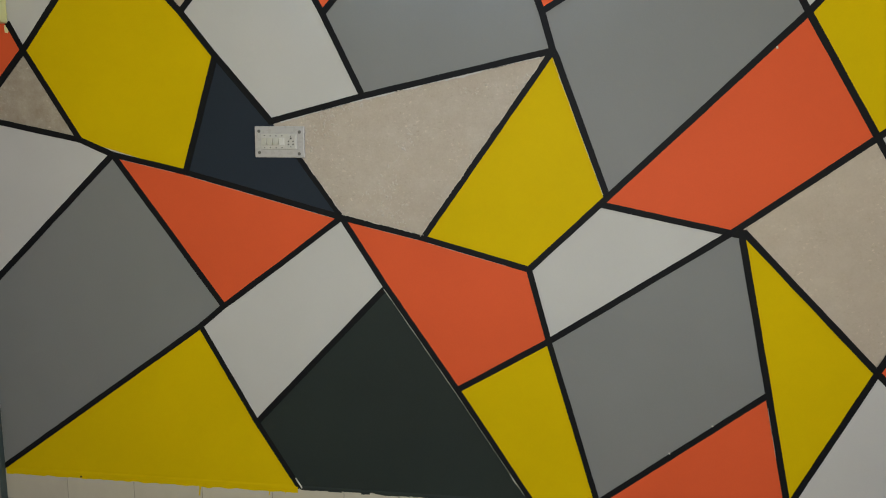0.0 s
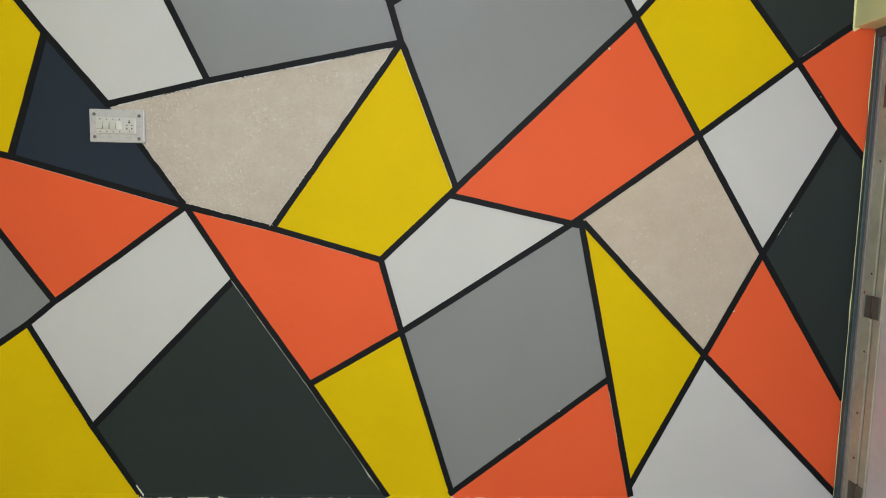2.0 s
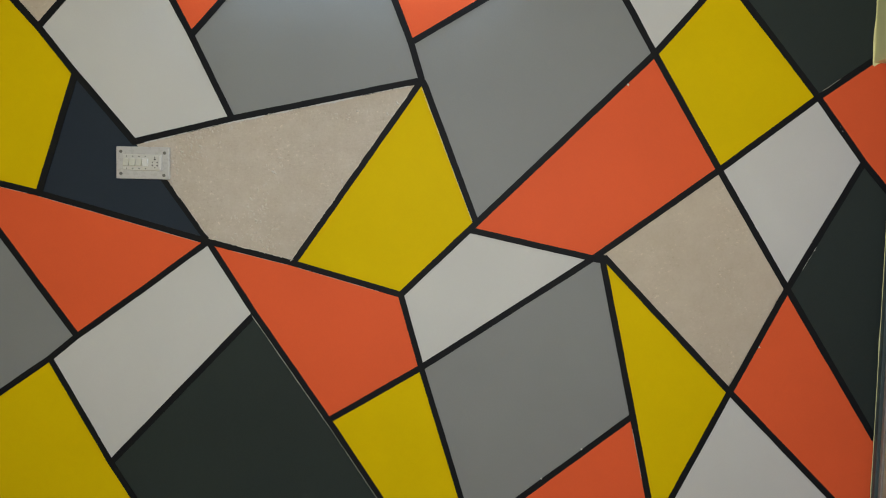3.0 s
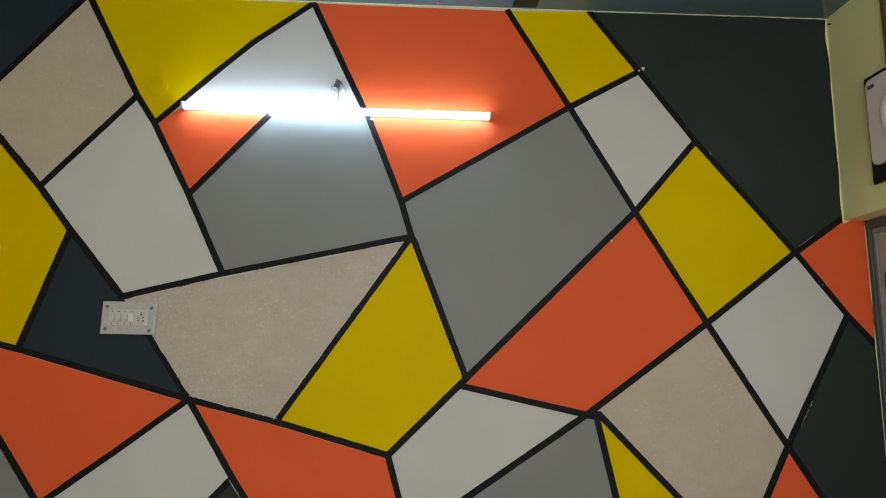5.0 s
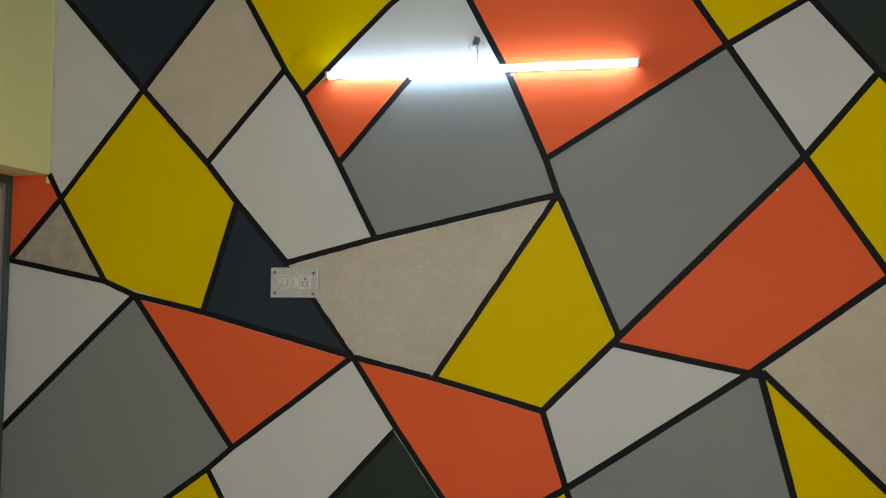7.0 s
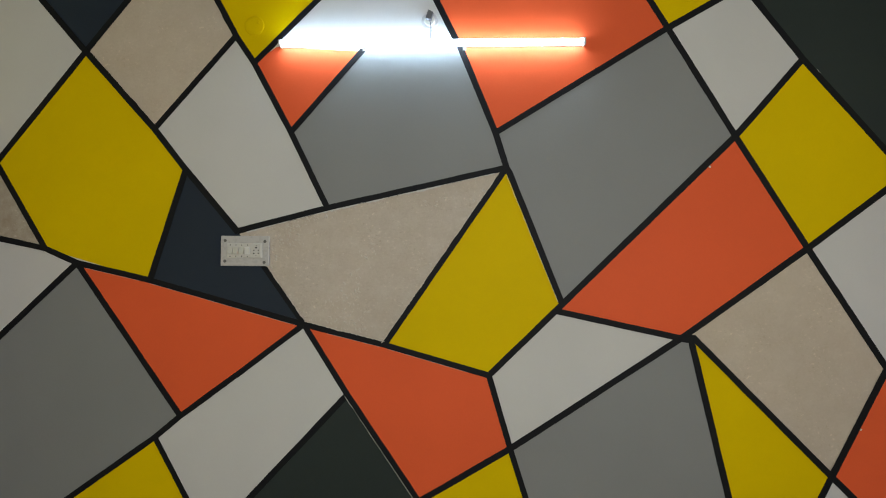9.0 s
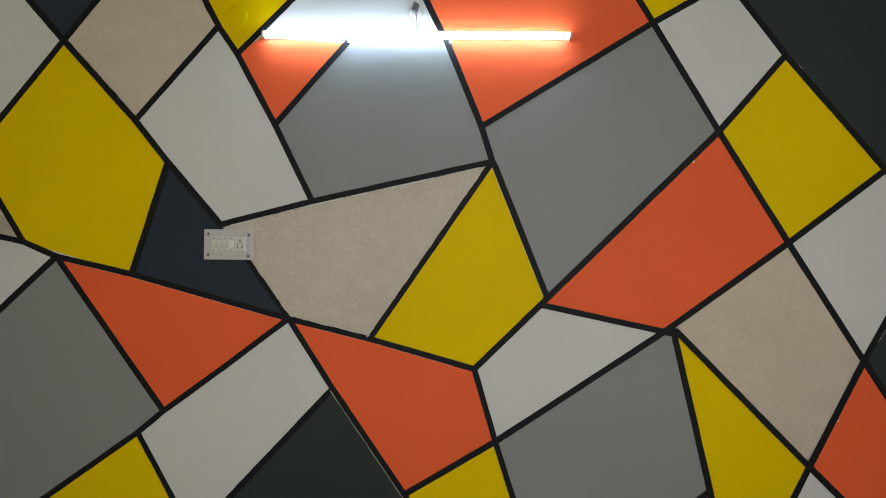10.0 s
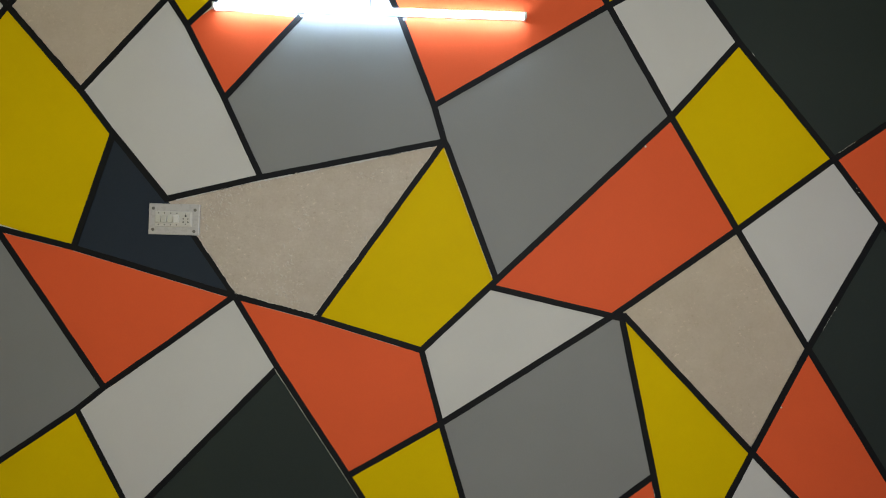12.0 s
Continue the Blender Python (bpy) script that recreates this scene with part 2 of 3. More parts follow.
# junctions of the lines, across and up
P = dict(
    J=(2.041, 2.149), a=(-0.160, 2.994), b=(0.078, 2.562), c=(-0.258, 2.190), f=(0.306, 2.174), g=(0.151, 2.456),
    h=(0.744, 2.987), hg=(0.374, 2.677), hk=(0.510, 2.807), i=(1.124, 2.167), k=(1.788, 2.573), l=(1.539, 2.982),
    m=(1.877, 2.990), n=(2.075, 2.735), o=(2.294, 2.445), p=(-0.557, 2.512), t1=(0.590, 2.498), t2=(0.984, 2.507),
    t3=(0.960, 2.551), b1=(0.074, 2.567), Ea=(1.182, 2.004),
)
P.update(
    A=(0.371, 1.406), B=(0.693, 1.331), C=(1.104, 1.219), D=(1.375, 1.488), D1=(1.379, 1.512), D2=(1.373, 1.469),
    E=(1.168, 2.029), F=(0.459, 1.869), G=(0.094, 1.775), I=(2.305, 1.720), K=(2.669, 2.002), L=(2.856, 1.762),
    d=(-0.134, 2.037), d1=(-0.125, 2.018), u=(-0.274, 1.578), u1=(-0.260, 1.584), q=(-0.928, 2.054), r=(-0.708, 1.701),
    s=(-0.571, 1.643),
)
P.update(
    H=(1.846, 1.381), Ha=(1.872, 1.364), Hb=(1.882, 1.375), M=(2.587, 1.272), N=(2.383, 0.866), NP=(2.114, 0.323),
    O=(2.010, 0.766), P=(2.119, 0.285), Q1=(1.394, 0.287), Q=(1.399, 0.287), R=(1.187, 0.939), S=(0.835, 0.727), T=(0.549, 1.134),
    U=(-0.125, 1.035), V=(-0.228, 0.948), W=(0.001, 0.546), X=(0.175, 0.267), Y=(1.141, 0.277),
)
# where the lines reach the edges of the wall
P.update(lower_l=(X_REVEAL_L, 0.282), e1=(X_REVEAL_L, 1.792), sE=(X_REVEAL_L, 1.083), stub=(-0.984, 2.156), v=(X_LEFT, 2.995),
         Kend=(X_RIGHT, 2.146), L1=(X_REVEAL_R, 1.651), dk=(X_REVEAL_R, 0.696), wr=(X_REVEAL_R, 0.301),
         t0=(0.243, 2.520), sw=(0.198, 1.645),
         lt=(X_LEFT, 2.160), lrt=(X_REVEAL_L, 2.158), rt=(X_RIGHT, 2.995), rrt=(X_REVEAL_R, 2.136), rr=(X_RIGHT, 2.136),
         bl=(X_REVEAL_L, Z_TILE), br=(X_REVEAL_R, Z_TILE), zX=(P["X"][0], Z_TILE), zY=(P["Y"][0], Z_TILE),
         zQ=(P["Q"][0], Z_TILE), zP=(P["P"][0], Z_TILE))
P.update(AU=(0.5 * P["A"][0] + 0.5 * P["U"][0] , 0.5 * P["A"][1] + 0.5 * P["U"][1] - 0.003), H2=(P["H"][0], P["H"][1] - 0.010))
FACETS = [
    (NAVY, "v a p"), (WHITE, "v p q stub lt"), (ORANGE, "stub q e1 lrt lt"), (PUTTY_STAINED, "q r e1"),
    (PUTTY_SMOOTH, "a b c p"), (YELLOW, "p c d d1 u1 u r q"), (WHITE, "b g f F G d c"), (YELLOW, "a h hk hg g b"),
    (WHITE, "h t3 t2 t1 t0 hg hk"), (ORANGE, "g t0 t1 f"), (GREY, "t1 t2 i E F f"), (ORANGE, "h l k i t2 t3"), (YELLOW, "l m n k"),
    (DARK, "m rt Kend K o n"), (WHITE, "n o J k"), (YELLOW, "o K I J"), (GREY, "i k J D D1 E"), (PUTTY, "G F E B A sw"),
    (NAVY, "d G sw A u u1 d1"), (YELLOW, "E D1 D C B"), (ORANGE, "J I H D2 D"), (WHITE, "D2 H R C D"), (ORANGE, "A B C R S T"),
    (WHITE, "A T W V U AU"), (ORANGE, "s u A AU U"), (GREY, "s U V lower_l sE"), (WHITE, "e1 r s sE"), (YELLOW, "V W zX bl lower_l"),
    (DARK, "T S zY zX W"), (YELLOW, "S R zQ zY"), (GREY, "R H Ha O zQ"), (ORANGE, "O zP zQ"), (YELLOW, "Ha Hb N NP zP O"),
    (PUTTY_SMOOTH, "H I M N Hb"), (WHITE, "I K L M"), (ORANGE, "K Kend rr rrt L1 L"), (DARK, "L L1 dk M"), (ORANGE, "M dk wr N"),
    (WHITE, "N wr br zP NP"),
]
FACET_LABELS = {"yellow_paint": "mustard yellow painted facet", "orange_paint": "coral orange painted facet",
                "grey_paint": "mid grey painted facet", "white_paint": "off-white painted facet",
                "charcoal_paint": "charcoal painted facet", "slate_blue_paint": "dark slate blue painted facet", "bare_putty": "rough beige bare putty facet",
                "smooth_putty": "beige bare putty facet",
                "stained_putty": "dirty stained bare putty facet"}
for mat, names in FACETS:
    depth = -0.0012 if mat in (PUTTY, PUTTY_SMOOTH, PUTTY_STAINED) else -0.002
    part("painted_facet", slab([P[n] for n in names.split()], 0.0, depth), mat, wall, FACET_LABELS[mat.name])

LINES = ["a b g f F", "G F E", "h hk hg g", "h t3 t2 i E Ea D1", "l k J I M dk", "m n o K L L1", "n k", "k i", "o J D C", "Kend K I H R S",
         "E B", "C R Q", "e1 r s u A B C", "D2 H2", "A T S zY", "A AU U V lower_l", "T W", "V W zX", "s U", "s sE", "q r", "q stub",
         "q e1", "a p", "v p c d G", "p q", "c b1", "d1 u1", "f t1", "H2 Ha O P", "Hb N wr", "H Hb", "O Q1", "M N NP", "L M", "sw A"]
for j, names in enumerate(LINES):
    part("black_line", stroke([P[n] for n in names.split()], (0.0190 if names == "sw A" else 0.0218 if names in ("C R Q", "O Q1", "A T S zY", "V W zX") else 0.0238) + 0.0010 * math.sin(j * 2.4), -0.0034 - 0.00005 * j, j), BLACK, wall)

# bare slivers and chips beside the lines
def sliver(a, b, width, side, seed, y=-0.0056, inset=0.0115, torn=0.9):
    """A thin torn strip of bare wall along a line, on one side of it, fading in and out."""
    a, b = Vector(a), Vector(b)
    way = (b - a).normalized()
    off = Vector((-way.y, way.x)) * side
    bm, n = bmesh.new(), max(6, int((b - a).length / 0.007))
    cols = []
    for j in range(n + 1):
        p = a.lerp(b, j / n)
        w = max(0.0003, width * (0.55 + 1.1 * noise.noise(Vector((j * (0.13 if torn > 0.5 else 0.05), seed, 0))) + torn * noise.noise(Vector((j * 0.77, seed, 3)))))
        cols.append([bm.verts.new((c.x, y, c.y)) for c in (p + off * (inset + w), p + off * (inset - 0.0005))])
    for u, w in zip(cols, cols[1:]):
        bm.faces.new((u[0], u[1], w[1], w[0]))
    return bm


def mid(a, b, t):
    return tuple(Vector(P[a]).lerp(Vector(P[b]), t))


SLIVERS = [(EDGE_WHITE, P["T"], P["S"], 0.0015, -1), (EDGE_WHITE, P["S"], mid("S", "Y", 0.72), 0.0008, -1),
           (EDGE_WHITE, mid("S", "Y", 0.72), mid("S", "Y", 0.93), 0.0042, -1), (EDGE_WHITE, mid("W", "X", 0.86), mid("W", "X", 1.02), 0.006, 1),
           (EDGE_WHITE, mid("L", "M", 0.72), mid("L", "M", 0.84), 0.0003, 1), (EDGE_WHITE, mid("L", "M", 0.655), mid("L", "M", 0.695), 0.007, 1),
           (EDGE_WHITE, mid("K", "Kend", 0.1), mid("K", "Kend", 0.42), 0.0004, 1), (EDGE_WHITE, mid("o", "K", 0.11), mid("o", "K", 0.14), 0.0006, 1),
           (WHITE, P["F"], mid("F", "E", 0.93), 0.0052, -1), (WHITE, mid("G", "F", 0.1), P["F"], 0.0050, -1),
           (EDGE_WHITE, mid("E", "D1", 0.05), P["D1"], 0.0010, -1), (EDGE_WHITE, mid("O", "zP", 0.1), mid("O", "zP", 0.5), 0.0012, -1),
           (WHITE, mid("u", "A", 0.02), mid("u", "A", 0.95), 0.0004, -1), (WHITE, mid("s", "u", 0.15), mid("s", "u", 0.9), 0.0004, -1),
           (WHITE, mid("B", "C", 0.05), mid("B", "C", 0.8), 0.0004, -1), (WHITE, mid("A", "B", 0.3), mid("A", "B", 0.95), 0.0004, -1)]
for j, (mat, a, b, width, side) in enumerate(SLIVERS):
    part("bare_sliver", sliver(a, b, width, side, j * 1.7), mat, wall)
for x, z, r in ((2.092, 2.748, 0.010), (2.075, 2.738, 0.005), (1.815, 0.631, 0.004), (1.662, 0.512, 0.004), (1.944, 2.031, 0.006), (2.489, 1.044, 0.005), (2.757, 1.893, 0.0014), (2.766, 1.877, 0.0020)):
    part("paint_chip", slab([(x + r * (0.7 + 0.4 * noise.noise(Vector((j * 2.1, x, z)))) * math.cos(j * 0.785), z + r * (0.7 + 0.4 * noise.noise(Vector((j * 2.1, z, x)))) * math.sin(j * 0.785)) for j in range(8)], 0.0, -0.0058), EDGE_WHITE, wall)
part("bare_edge", sliver((X_RIGHT, 2.135), (X_RIGHT, 2.992), 0.0095, 1, 47.0, -0.0066, 0.0, 0.12), CREAM, wall, "cream paint lapping over the corner")
part("bare_edge", sliver((X_REVEAL_R - 0.0, 0.29), (X_REVEAL_R - 0.0, 2.12), 0.0052, 1, 40.0, -0.0060, 0.0, 0.25), CREAM, wall, "cream paint left along the door frame")

P["E0"] = mid("E", "B", 0.07)
for j, (a, b, width, side, inset) in enumerate((("sw", "A", 0.0042, -1, -0.0130), ("E0", "B", 0.0045, 1, -0.0135), ("B", "A", 0.0035, 1, -0.0135))):
    part("bare_sliver", sliver(P[a], P[b], width, side, 60 + j * 3.1, -0.0060, inset), PUTTY_CHIP, wall, "crumbling putty edge")

# black paint bleeding over the rough edge of the bare putty
for j, (a, b, width, side) in enumerate((("p", "c", 0.0045, 1), ("M", "N", 0.0042, -1), ("a", "b", 0.0022, -1), ("a", "p", 0.0018, 1), ("I", "M", 0.0015, -1))):
    part("line_edge", sliver(P[a], P[b], width, side, 80 + j * 2.3, -0.0054, 0.0110), BLACK, wall)
part("bare_edge", sliver((X_LEFT, 2.17), (X_LEFT, 2.99), 0.006, -1, 33.0, -0.0066, 0.0), CREAM, wall, "cream paint lapping over the corner")
part("paint_chip", slab([(X_RIGHT - 0.004, 2.150), (X_RIGHT + 0.030, 2.137), (X_RIGHT + 0.016, 2.131), (X_RIGHT + 0.004, 2.122), (X_RIGHT - 0.003, 2.127)], 0.0, -0.0062), CREAM, wall, "cream paint lapping over the corner")
part("paint_chip", slab([(-1.003, 2.152), (-0.987, 2.153), (-0.984, 2.131), (-0.990, 2.120), (-1.001, 2.124)], 0.0, -0.0030), CREAM, wall)

# loose putty flakes on the rough facet
def inside(x, z, outline):
    hit = False
    for (x0, z0), (x1, z1) in zip(outline, outline[1:] + outline[:1]):
        if (z0 > z) != (z1 > z) and x < (x1 - x0) * (z - z0) / (z1 - z0) + x0:
            hit = not hit
    return hit


def edge_gap(x, z, outline):
    p, gaps = Vector((x, z)), []
    for a, b in zip(outline, outline[1:] + outline[:1]):
        a, b = Vector(a), Vector(b)
        t = max(0.0, min(1.0, (p - a).dot(b - a) / (b - a).length_squared))
        gaps.append((p - a.lerp(b, t)).length)
    return min(gaps)


rng = random.Random(7)
outline = [P[n] for n in "G F E B A sw".split()]
bm, made = bmesh.new(), 0
while made < 520:
    x, z = rng.uniform(0.2, 1.17), rng.uniform(1.33, 2.02)
    if not inside(x, z, outline):
        continue
    gap = edge_gap(x, z, outline)
    patch = 0.5 + noise.noise(Vector((x * 4.5, z * 4.5, 2)))
    if gap < 0.009 or rng.random() > (0.9 if gap < 0.035 else 0.02 + 1.6 * max(0.0, patch - 0.6)):
        continue
    r, tall, turn = rng.uniform(0.0012, 0.0062 if patch > 0.72 else 0.0032), rng.uniform(0.4, 1.0), rng.uniform(0, 3.14)
    ring = []
    for q in range(6):
        a = q * math.pi / 3
        u, w = r * rng.uniform(0.6, 1.2) * math.cos(a) * 1.5, r * tall * rng.uniform(0.6, 1.2) * math.sin(a)
        ring.append(bm.verts.new((x + u * math.cos(turn) - w * math.sin(turn), -0.0012, z + u * math.sin(turn) + w * math.cos(turn))))
    top = bm.verts.new((x, -0.0018 - r * rng.uniform(0.3, 0.9), z + r * 0.3))
    for q in range(6):
        bm.faces.new((ring[q], ring[(q + 1) % 6], top))
    made += 1
tagged(part("putty_flakes", bm, PUTTY_CHIP, wall), kind="stuff")

# ---- skirting tiles ----
part("grout_bed", box((X_REVEAL_L, -0.0028, 0.0), (X_REVEAL_R, 0.0, Z_TILE - 0.006)), GROUT, wall, "dark grout behind the tiles")
x = -1.182
tile_mesh = mesh_of("skirting_tile", box((0.0011, -0.0042, Z_FLOOR + 0.003), (0.3089, -0.0005, Z_TILE - 0.004), 0.0010), TILE)
while x < X_REVEAL_R - 0.1:
    if x > X_REVEAL_L - 0.05:
        ob = new("skirting_tile", tile_mesh)
        ob.parent, ob.location = wall, (x, 0, 0)
    x += 0.310
SMEARS = [(YELLOW, X_REVEAL_L, "X"), (DARK, "X", "Y"), (YELLOW, "Y", "Q"), (ORANGE, "Q", "P"), (WHITE, "P", X_REVEAL_R)]
for j, (mat, x0, x1) in enumerate(SMEARS):
    x0, x1 = (P[v][0] if isinstance(v, str) else v for v in (x0, x1))
    part("paint_smear", ragged(x0 + 0.004, x1 - 0.004, Z_TILE - (0.028 if j == 0 else 0.006 if j == 3 else 0.011), Z_TILE + 0.004, -0.001, -0.0048 - 0.0001 * j, j + 3, 0.007), mat, wall)

part("paint_chip", slab([(-0.812, 0.252), (-0.804, 0.250), (-0.799, 0.254), (-0.805, 0.259)], 0.0, -0.0058), DARK, wall)
for x, low, wide in ((0.048, 0.040, 0.0040), (-0.262, 0.062, 0.0055), (-0.255, 0.034, 0.0035), (0.12, 0.026, 0.0030)):
    part("paint_drip", stroke([(x, Z_TILE - 0.012), (x + 0.001, Z_TILE - 0.6 * low), (x - 0.002, Z_TILE - low)], wide, -0.0052, x * 40, 0.0010), YELLOW, wall, "thin yellow paint drip")
for x, wide in ((0.33, 0.030), (0.46, 0.018), (0.60, 0.045), (0.95, 0.020)):
    part("paint_smear", ragged(x - wide, x + wide, Z_TILE - 0.0135, Z_TILE - 0.002, -0.0035, -0.0055, x * 9, 0.005), DARK, wall)
part("paint_drip", stroke([(0.600, Z_TILE - 0.008), (0.601, Z_TILE - 0.03), (0.596, Z_TILE - 0.055)], 0.0035, -0.0056, 91, 0.0006), DARK, wall)

# ---- room shell ----
ceiling = tagged(part("ceiling", box((-1.4, Y_BACK - 0.2, Z_TOP), (3.3, 0.2, Z_TOP + 0.15)), CEILING),
                 "dark blue-grey satin painted ceiling", "ceiling", kind="structure")
tagged(part("floor", box((-1.4, Y_BACK - 0.2, -0.15), (3.3, 0.2, Z_FLOOR)), FLOOR), "plain pale tiled floor", "floor", kind="structure")
part("filler_seam", ragged(X_LEFT, X_RIGHT, Z_TOP - 0.0030, Z_TOP + 0.001, -0.0025, -0.0052, 20, 0.0042), CREAM, wall, "unpainted filler seam under the ceiling")


def side_wall(name, x_face, x_out, z_lintel, y_far):
    """A cream wall with a door opening beside the painted wall."""
    lo, hi = min(x_face, x_out), max(x_face, x_out)
    bm = bmesh.new()
    add_box(bm, (lo, y_far, z_lintel), (hi, 0.0, Z_TOP), 0.004)
    add_box(bm, (lo, Y_BACK, 0.0), (hi, y_far, Z_TOP), 0.004)
    return tagged(part(name, bm, CREAM), "cream painted wall with a door opening", "wall", kind="structure")


side_wall("wall_east", X_RIGHT, 3.1, Z_LINTEL_R, -0.98)
side_wall("wall_west", X_LEFT, -1.3, Z_LINTEL_L, -0.98)
# Unseen wall, off-white for neutral bounce; its opening is made up for the lamp.
bm = bmesh.new()
for lo, hi in (((-1.3, 0.0), (3.1, 1.32)), ((-1.3, 2.78), (3.1, Z_TOP)), ((-1.3, 1.32), (0.12, 2.78)), ((2.78, 1.32), (3.1, 2.78))):
    add_box(bm, (lo[0], Y_BACK - 0.2, lo[1]), (hi[0], Y_BACK, hi[1]))
tagged(part("wall_south", bm, BACK_WHITE), "unseen plain off-white wall with an opening for the fill lamp", "wall", kind="structure")


# ---- doors in the side walls ----
def door(name, x_face, sign, z_top):
    """A frame in the reveal and its closed leaf; sign points away from the room."""
    def b(x0, x1, y0, y1, z0, z1, bevel=0.002):
        a, c = x_face + sign * x0, x_face + sign * x1
        return box((min(a, c), min(y0, y1), z0), (max(a, c), max(y0, y1), z1), bevel)
    door_ob = tagged(new(name), "closed door with a worn teal and beige painted frame", "door", kind="structure")
    part("frame_post", b(0.0, 0.12, -0.002, -0.024, Z_FLOOR, z_top), TEAL, door_ob, "teal painted frame edge")
    part("frame_head", b(0.0, 0.12, -0.024, -0.95, z_top - 0.034, z_top), TEAL, door_ob, "teal painted frame head")
    part("frame_step", b(0.012, 0.12, -0.024, -0.038, Z_FLOOR, z_top - 0.034), MAUVE, door_ob, "mauve primed inner step")
    part("head_step", b(0.012, 0.12, -0.038, -0.95, z_top - 0.056, z_top - 0.034), MAUVE, door_ob)
    rebate = part("frame_rebate", b(0.020, 0.12, -0.038, -0.090, Z_FLOOR, z_top - 0.056, 0.0006), DUSTY, door_ob, "dusty beige rebate with screws")
    part("far_post", b(0.0, 0.12, -0.95, -0.982, Z_FLOOR, z_top), TEAL, door_ob)
    leaf = part("door_leaf", b(0.030, 0.07, -0.134, -0.948, Z_FLOOR + 0.008, z_top - 0.058), LEAF, door_ob, "pale mauve door leaf")
    part("leaf_stile", b(0.024, 0.068, -0.0965, -0.1335, Z_FLOOR + 0.008, z_top - 0.058, 0.003), DUSTY, leaf)
    for z in (0.34, 1.085, 1.880):
        hinge = part("hinge", b(0.0175, 0.022, -0.056, -0.130, z - 0.044, z + 0.042, 0.001), HINGE, door_ob, "worn steel hinge")
        bm = bmesh.new()
        bmesh.ops.create_cone(bm, cap_ends=True, segments=12, radius1=0.0045, radius2=0.0045, depth=0.086)
        bmesh.ops.translate(bm, verts=bm.verts[:], vec=(x_face + sign * 0.018, -0.0955, z))
        part("hinge_pin", bm, RUST, hinge, smooth=True)
    for z in (0.48, 0.66, 0.908, 1.211, 1.637, 1.80):
        bm = bmesh.new()
        bmesh.ops.create_uvsphere(bm, u_segments=10, v_segments=6, radius=0.0045)
        bmesh.ops.scale(bm, verts=bm.verts[:], vec=(0.4, 1, 1))
        bmesh.ops.translate(bm, verts=bm.verts[:], vec=(x_face + sign * 0.0195, -0.070 + 0.005 * math.sin(z * 20), z))
        part("screw_head", bm, RUST, rebate, smooth=True)
    bm = bmesh.new()
    bmesh.ops.create_uvsphere(bm, u_segments=12, v_segments=6, radius=0.0065)
    bmesh.ops.scale(bm, verts=bm.verts[:], vec=(0.2, 0.8, 1.1))
    bmesh.ops.translate(bm, verts=bm.verts[:], vec=(x_face + sign * 0.0197, -0.046, 1.135))
    part("paint_spot", bm, RED, rebate, "red paint spot", smooth=True)
    return door_ob


door_east = door("door_1", X_REVEAL_R, 1, Z_LINTEL_R)
door("door_2", X_REVEAL_L, -1, Z_LINTEL_L)

# ---- tube light ----
tube = tagged(new("tube_light"), "lit white LED tube batten fixed to the wall", "tube light")
X0, X1, ZT = 0.260, 1.469, 2.519


def tilted(bm):
    """The batten hangs a few millimetres lower at one end."""
    for v in bm.verts:
        v.co.z -= 0.0075 * (v.co.x - 0.866)
    return bm


part("housing", tilted(box((X0 + 0.004, -0.0245, ZT - 0.0095), (X1 - 0.004, -0.004, ZT + 0.0095), 0.002)), PLASTIC, tube, "white plastic channel")
bm = bmesh.new()
rows = []
for xx in (X0 + 0.010, X1 - 0.010):
    rows.append([bm.verts.new((xx, -0.0240 - 0.018 * math.cos(t), ZT + 0.0128 * math.sin(t))) for t in [math.pi * (j / 20 - 0.5) for j in range(21)]])
for u, w in zip(zip(rows[0], rows[1]), zip(rows[0][1:], rows[1][1:])):
    bm.faces.new((u[0], u[1], w[1], w[0]))
part("diffuser", tilted(bm), TUBE, tube, "glowing white diffuser", smooth=True)
for xa in (X0, X1 - 0.011):
    part("end_cap", tilted(box((xa, -0.0428, ZT - 0.0134), (xa + 0.011, -0.004, ZT + 0.0134), 0.004)), PLASTIC, tube, "white end cap")
for xa in (0.60, 1.00):
    part("mounting_clip", tilted(box((xa - 0.007, -0.0068, ZT - 0.024), (xa + 0.007, -0.0045, ZT + 0.013), 0.0009)), SCREW, tube, "small steel clip")

# ---- switch board ----
board = tagged(new("switch_board"), "white switch board with four rocker switches and a socket", "switch board")
SX0, SX1, SZ0, SZ1 = 0.032, 0.230, 1.636, 1.756
part("plate", box((SX0, -0.014, SZ0), (SX1, -0.002, SZ1), 0.003), PLATE, board, "white acrylic mounting sheet")
part("module_frame", box((0.059, -0.021, 1.667), (0.203, -0.013, 1.727), 0.003), MODULE, board, "off-white module frame")
for j in range(4):
    xs = 0.064 + 0.0235 * j
    bm = box((xs, -0.0275, 1.683), (xs + 0.0200, -0.020, 1.711), 0.002)
    for vert in bm.verts:
        if vert.co.y < -0.024:
            vert.co.y += 0.004 * (vert.co.z - 1.6965) / 0.0155 * (1 if j < 3 else -1)
    part("rocker_switch", bm, PLASTIC if j == 3 else IVORY, board)
    for z in (1.674, 1.719):
        part("module_screw", disc((xs + 0.010, z), 0.0022, -0.0205, -0.0217, 8), SOCKET, board)
outlet = part("socket_outlet", box((0.161, -0.0225, 1.672), (0.199, -0.020, 1.722), 0.002), MODULE, board, "off-white five-pin socket")
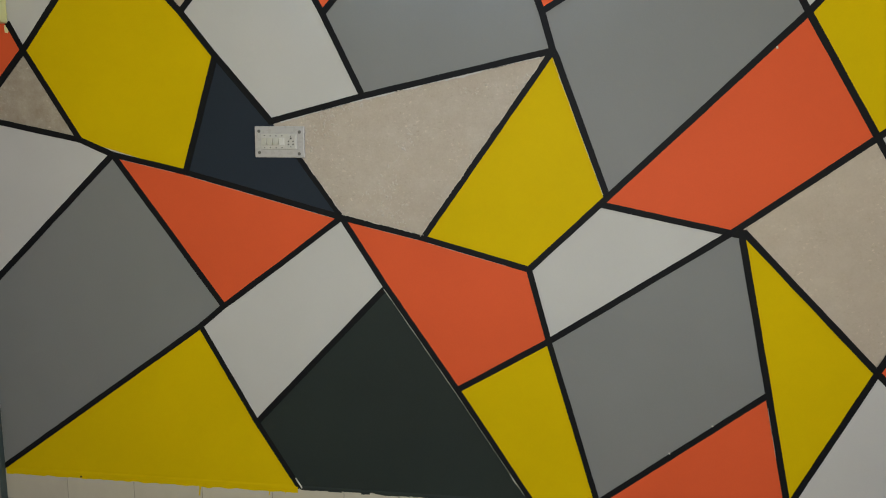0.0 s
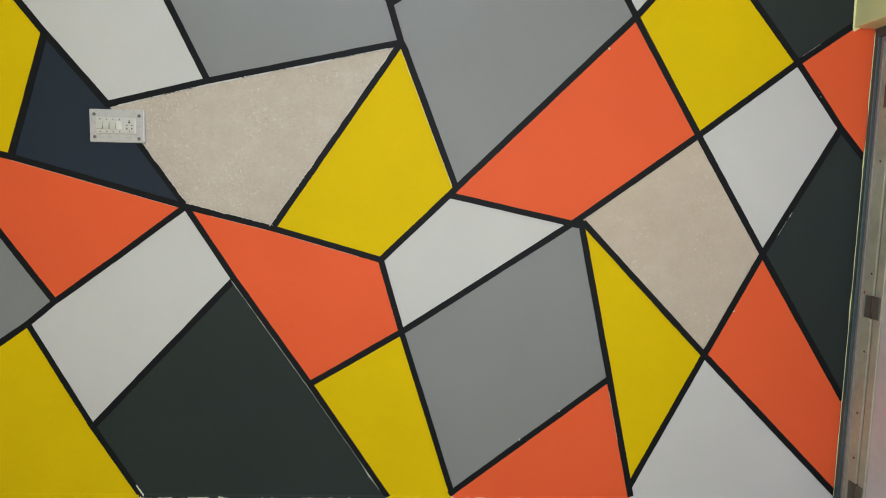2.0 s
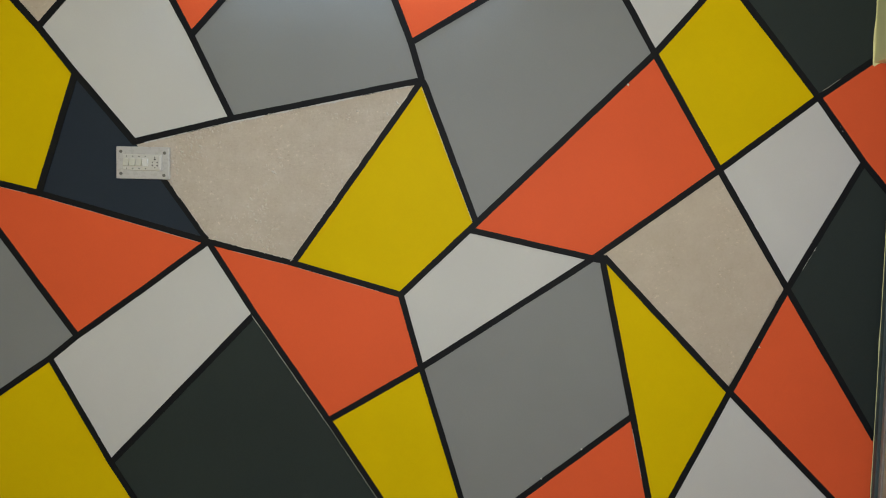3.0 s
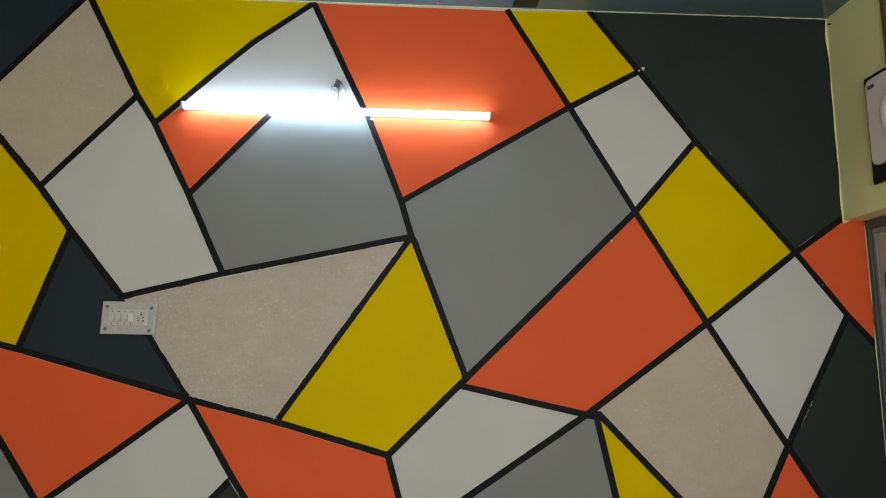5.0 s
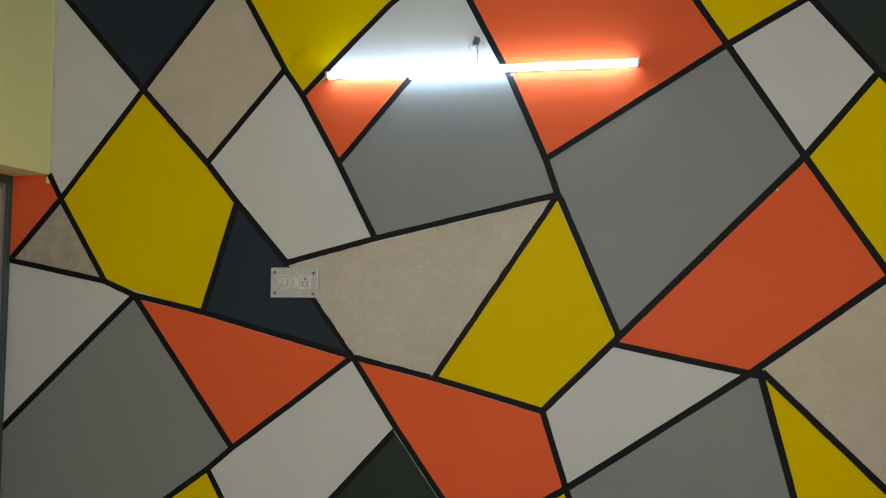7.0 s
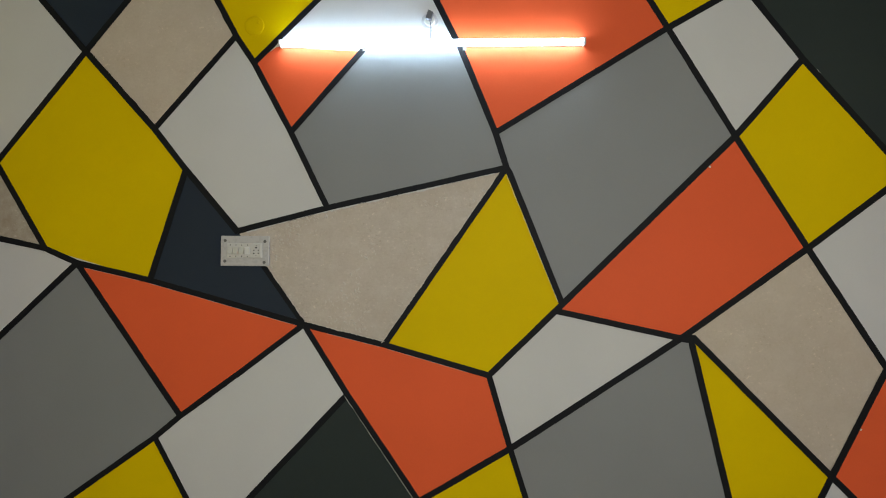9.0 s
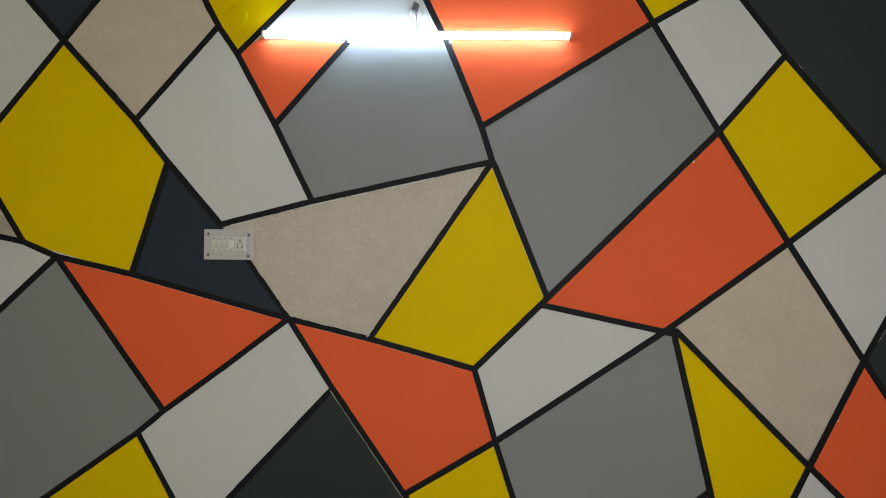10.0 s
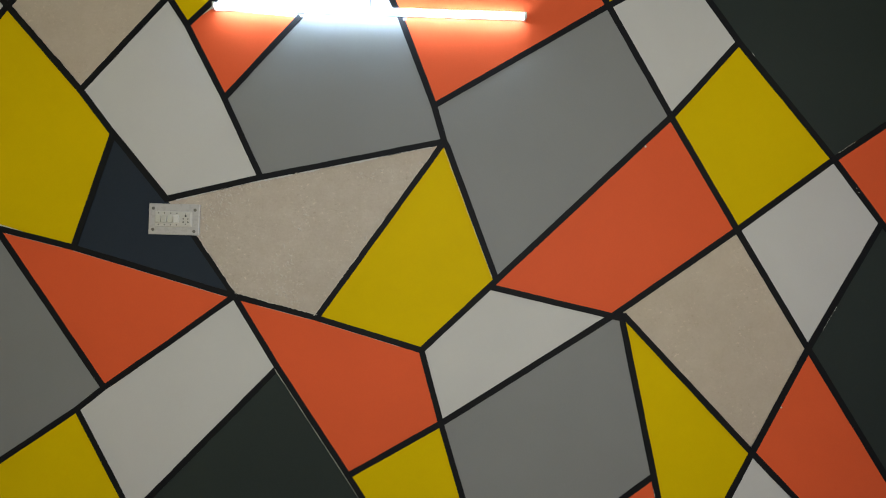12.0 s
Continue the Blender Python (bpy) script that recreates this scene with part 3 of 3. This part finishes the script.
for dx, dz, r in ((0, 0.012, 0.0036), (-0.009, 0.001, 0.0025), (0.009, 0.001, 0.0025), (-0.009, -0.011, 0.0028), (0.009, -0.011, 0.0028), (0, -0.019, 0.0018), (0, 0.020, 0.0018)):
    part("pin_hole", disc((0.1800 + dx, 1.697 + dz), r, -0.0220, -0.0234, 10), SOCKET, outlet)
for sx, sz in ((0.050, 1.737), (0.212, 1.734), (0.050, 1.655), (0.210, 1.651)):
    part("plate_screw", disc((sx, sz), 0.0062, -0.013, -0.0158, 16, 0.001), SCREW, board, "dull steel screw", smooth=False)

# ---- small things on the wall and ceiling ----
holder = tagged(new("cable_outlet"), "round white cable outlet with a dark clip and wire", "cable outlet")
part("base", disc((0.862, 2.611), 0.034, -0.002, -0.012, 28, 0.003), PLATE, holder)
part("collar", disc((0.862, 2.611), 0.021, -0.012, -0.026, 24, 0.003), IVORY, holder)
bm = slab([(-0.012, -0.008), (0.010, -0.012), (0.018, 0.016), (-0.002, 0.026)], 0.0, -0.022)
bmesh.ops.translate(bm, verts=bm.verts[:], vec=(0.860, -0.024, 2.618))
part("clip", bm, WIRE, holder, "dark clip")
curve = bpy.data.curves.new("wire", "CURVE")
curve.dimensions, curve.bevel_depth = "3D", 0.0022
spline = curve.splines.new("BEZIER")
spline.bezier_points.add(2)
for bp, co in zip(spline.bezier_points, ((0.862, -0.034, 2.612), (0.868, -0.036, 2.585), (0.866, -0.02, 2.525))):
    bp.co, bp.handle_left_type, bp.handle_right_type = co, "AUTO", "AUTO"
curve.materials.append(WIRE)
wire = new("wire", curve)
wire.parent = holder

tagged(part("junction_cover", disc((0.150, 2.607), 0.040, -0.002, -0.008, 32, 0.003), YELLOW, None, smooth=False),
       "round junction box cover painted over in yellow", "junction cover")
cover = bpy.data.objects["junction_cover"]
part("cover_screw", disc((0.167, 2.620), 0.0065, -0.007, -0.0115, 14, 0.0015), YELLOW, cover, "screw head painted over")
tagged(part("ceiling_plate", box((1.553, -0.078, Z_TOP - 0.006), (1.655, -0.022, Z_TOP), 0.002), SOCKET),
       "dark rectangular plate on the ceiling", "plate")

for x, y, wide, deep in ((0.920, -0.048, 0.055, 0.006), (0.955, -0.036, 0.018, 0.008), (1.250, -0.020, 0.012, 0.006), (1.380, -0.055, 0.010, 0.016), (0.30, -0.03, 0.02, 0.004)):
    bm = slab([(wide * (0.5 + 0.2 * math.sin(q * 2.3 + x)) * math.cos(q * 0.628), deep * (0.5 + 0.2 * math.cos(q * 3.1 + x)) * math.sin(q * 0.628)) for q in range(10)], 0.0, 0.002)
    bmesh.ops.rotate(bm, verts=bm.verts[:], cent=(0, 0, 0), matrix=Matrix.Rotation(radians(90), 3, "X"))
    bmesh.ops.translate(bm, verts=bm.verts[:], vec=(x, y, Z_TOP - 0.001))
    part("paint_splash", bm, ORANGE, ceiling, "orange paint splash")
tagged(part("nail", box((X_RIGHT - 0.012, -0.033, 2.953), (X_RIGHT, -0.027, 2.959), 0.0015), SOCKET), "small dark nail in the cream wall", "nail")

wall_unit = tagged(new("wall_unit"), "pale rounded unit on a black backing board high on the wall", "wall unit")
part("backing_board", box((X_RIGHT - 0.012, -0.62, 2.228), (X_RIGHT, -0.196, 2.636), 0.002), BACKING, wall_unit, "black backing board")
bm = bmesh.new()
corners = []
for cy, cz, first in ((-0.239, 2.593, 0), (-0.575, 2.593, 90), (-0.575, 2.317, 180), (-0.239, 2.317, 270)):
    corners += [(cy + 0.025 * math.cos(radians(first + a)), cz + 0.025 * math.sin(radians(first + a))) for a in range(0, 91, 15)]
loops = [[bm.verts.new((X_RIGHT - d, -0.407 + (y + 0.407) * k, 2.455 + (z - 2.455) * k)) for y, z in corners] for d, k in ((0.011, 1.0), (0.022, 1.0), (0.026, 0.975))]
for u, w in zip(loops, loops[1:]):
    for j in range(len(u)):
        bm.faces.new((u[j], u[(j + 1) % len(u)], w[(j + 1) % len(u)], w[j]))
bm.faces.new(loops[-1])
bm.faces.new(loops[0])
part("unit_body", bm, UNIT, wall_unit, "pale unit body", smooth=False)
bm = bmesh.new()
loops = [[bm.verts.new((X_RIGHT - d, -0.407 + r * math.cos(a), 2.455 + r * math.sin(a))) for a in [2 * math.pi * j / 48 for j in range(48)]]
         for r, d in ((0.128, 0.0250), (0.126, 0.0300), (0.119, 0.0320), (0.106, 0.0310), (0.098, 0.0275))]
for u, w in zip(loops, loops[1:]):
    for j in range(48):
        bm.faces.new((u[j], u[(j + 1) % 48], w[(j + 1) % 48], w[j]))
bm.faces.new(loops[-1])
bm.faces.new(loops[0])
part("round_bezel", bm, UNIT, wall_unit, "raised pale round bezel", smooth=False)
part("name_strip", box((X_RIGHT - 0.0275, -0.262, 2.578), (X_RIGHT - 0.0255, -0.228, 2.592)), SCREW, wall_unit)
tagged(part("wood_trim", box((X_RIGHT - 0.010, -0.326, 2.632), (X_RIGHT, -0.306, Z_TOP), 0.002), BROWN), "brown wooden trim strip on the wall", "trim", kind="structure")
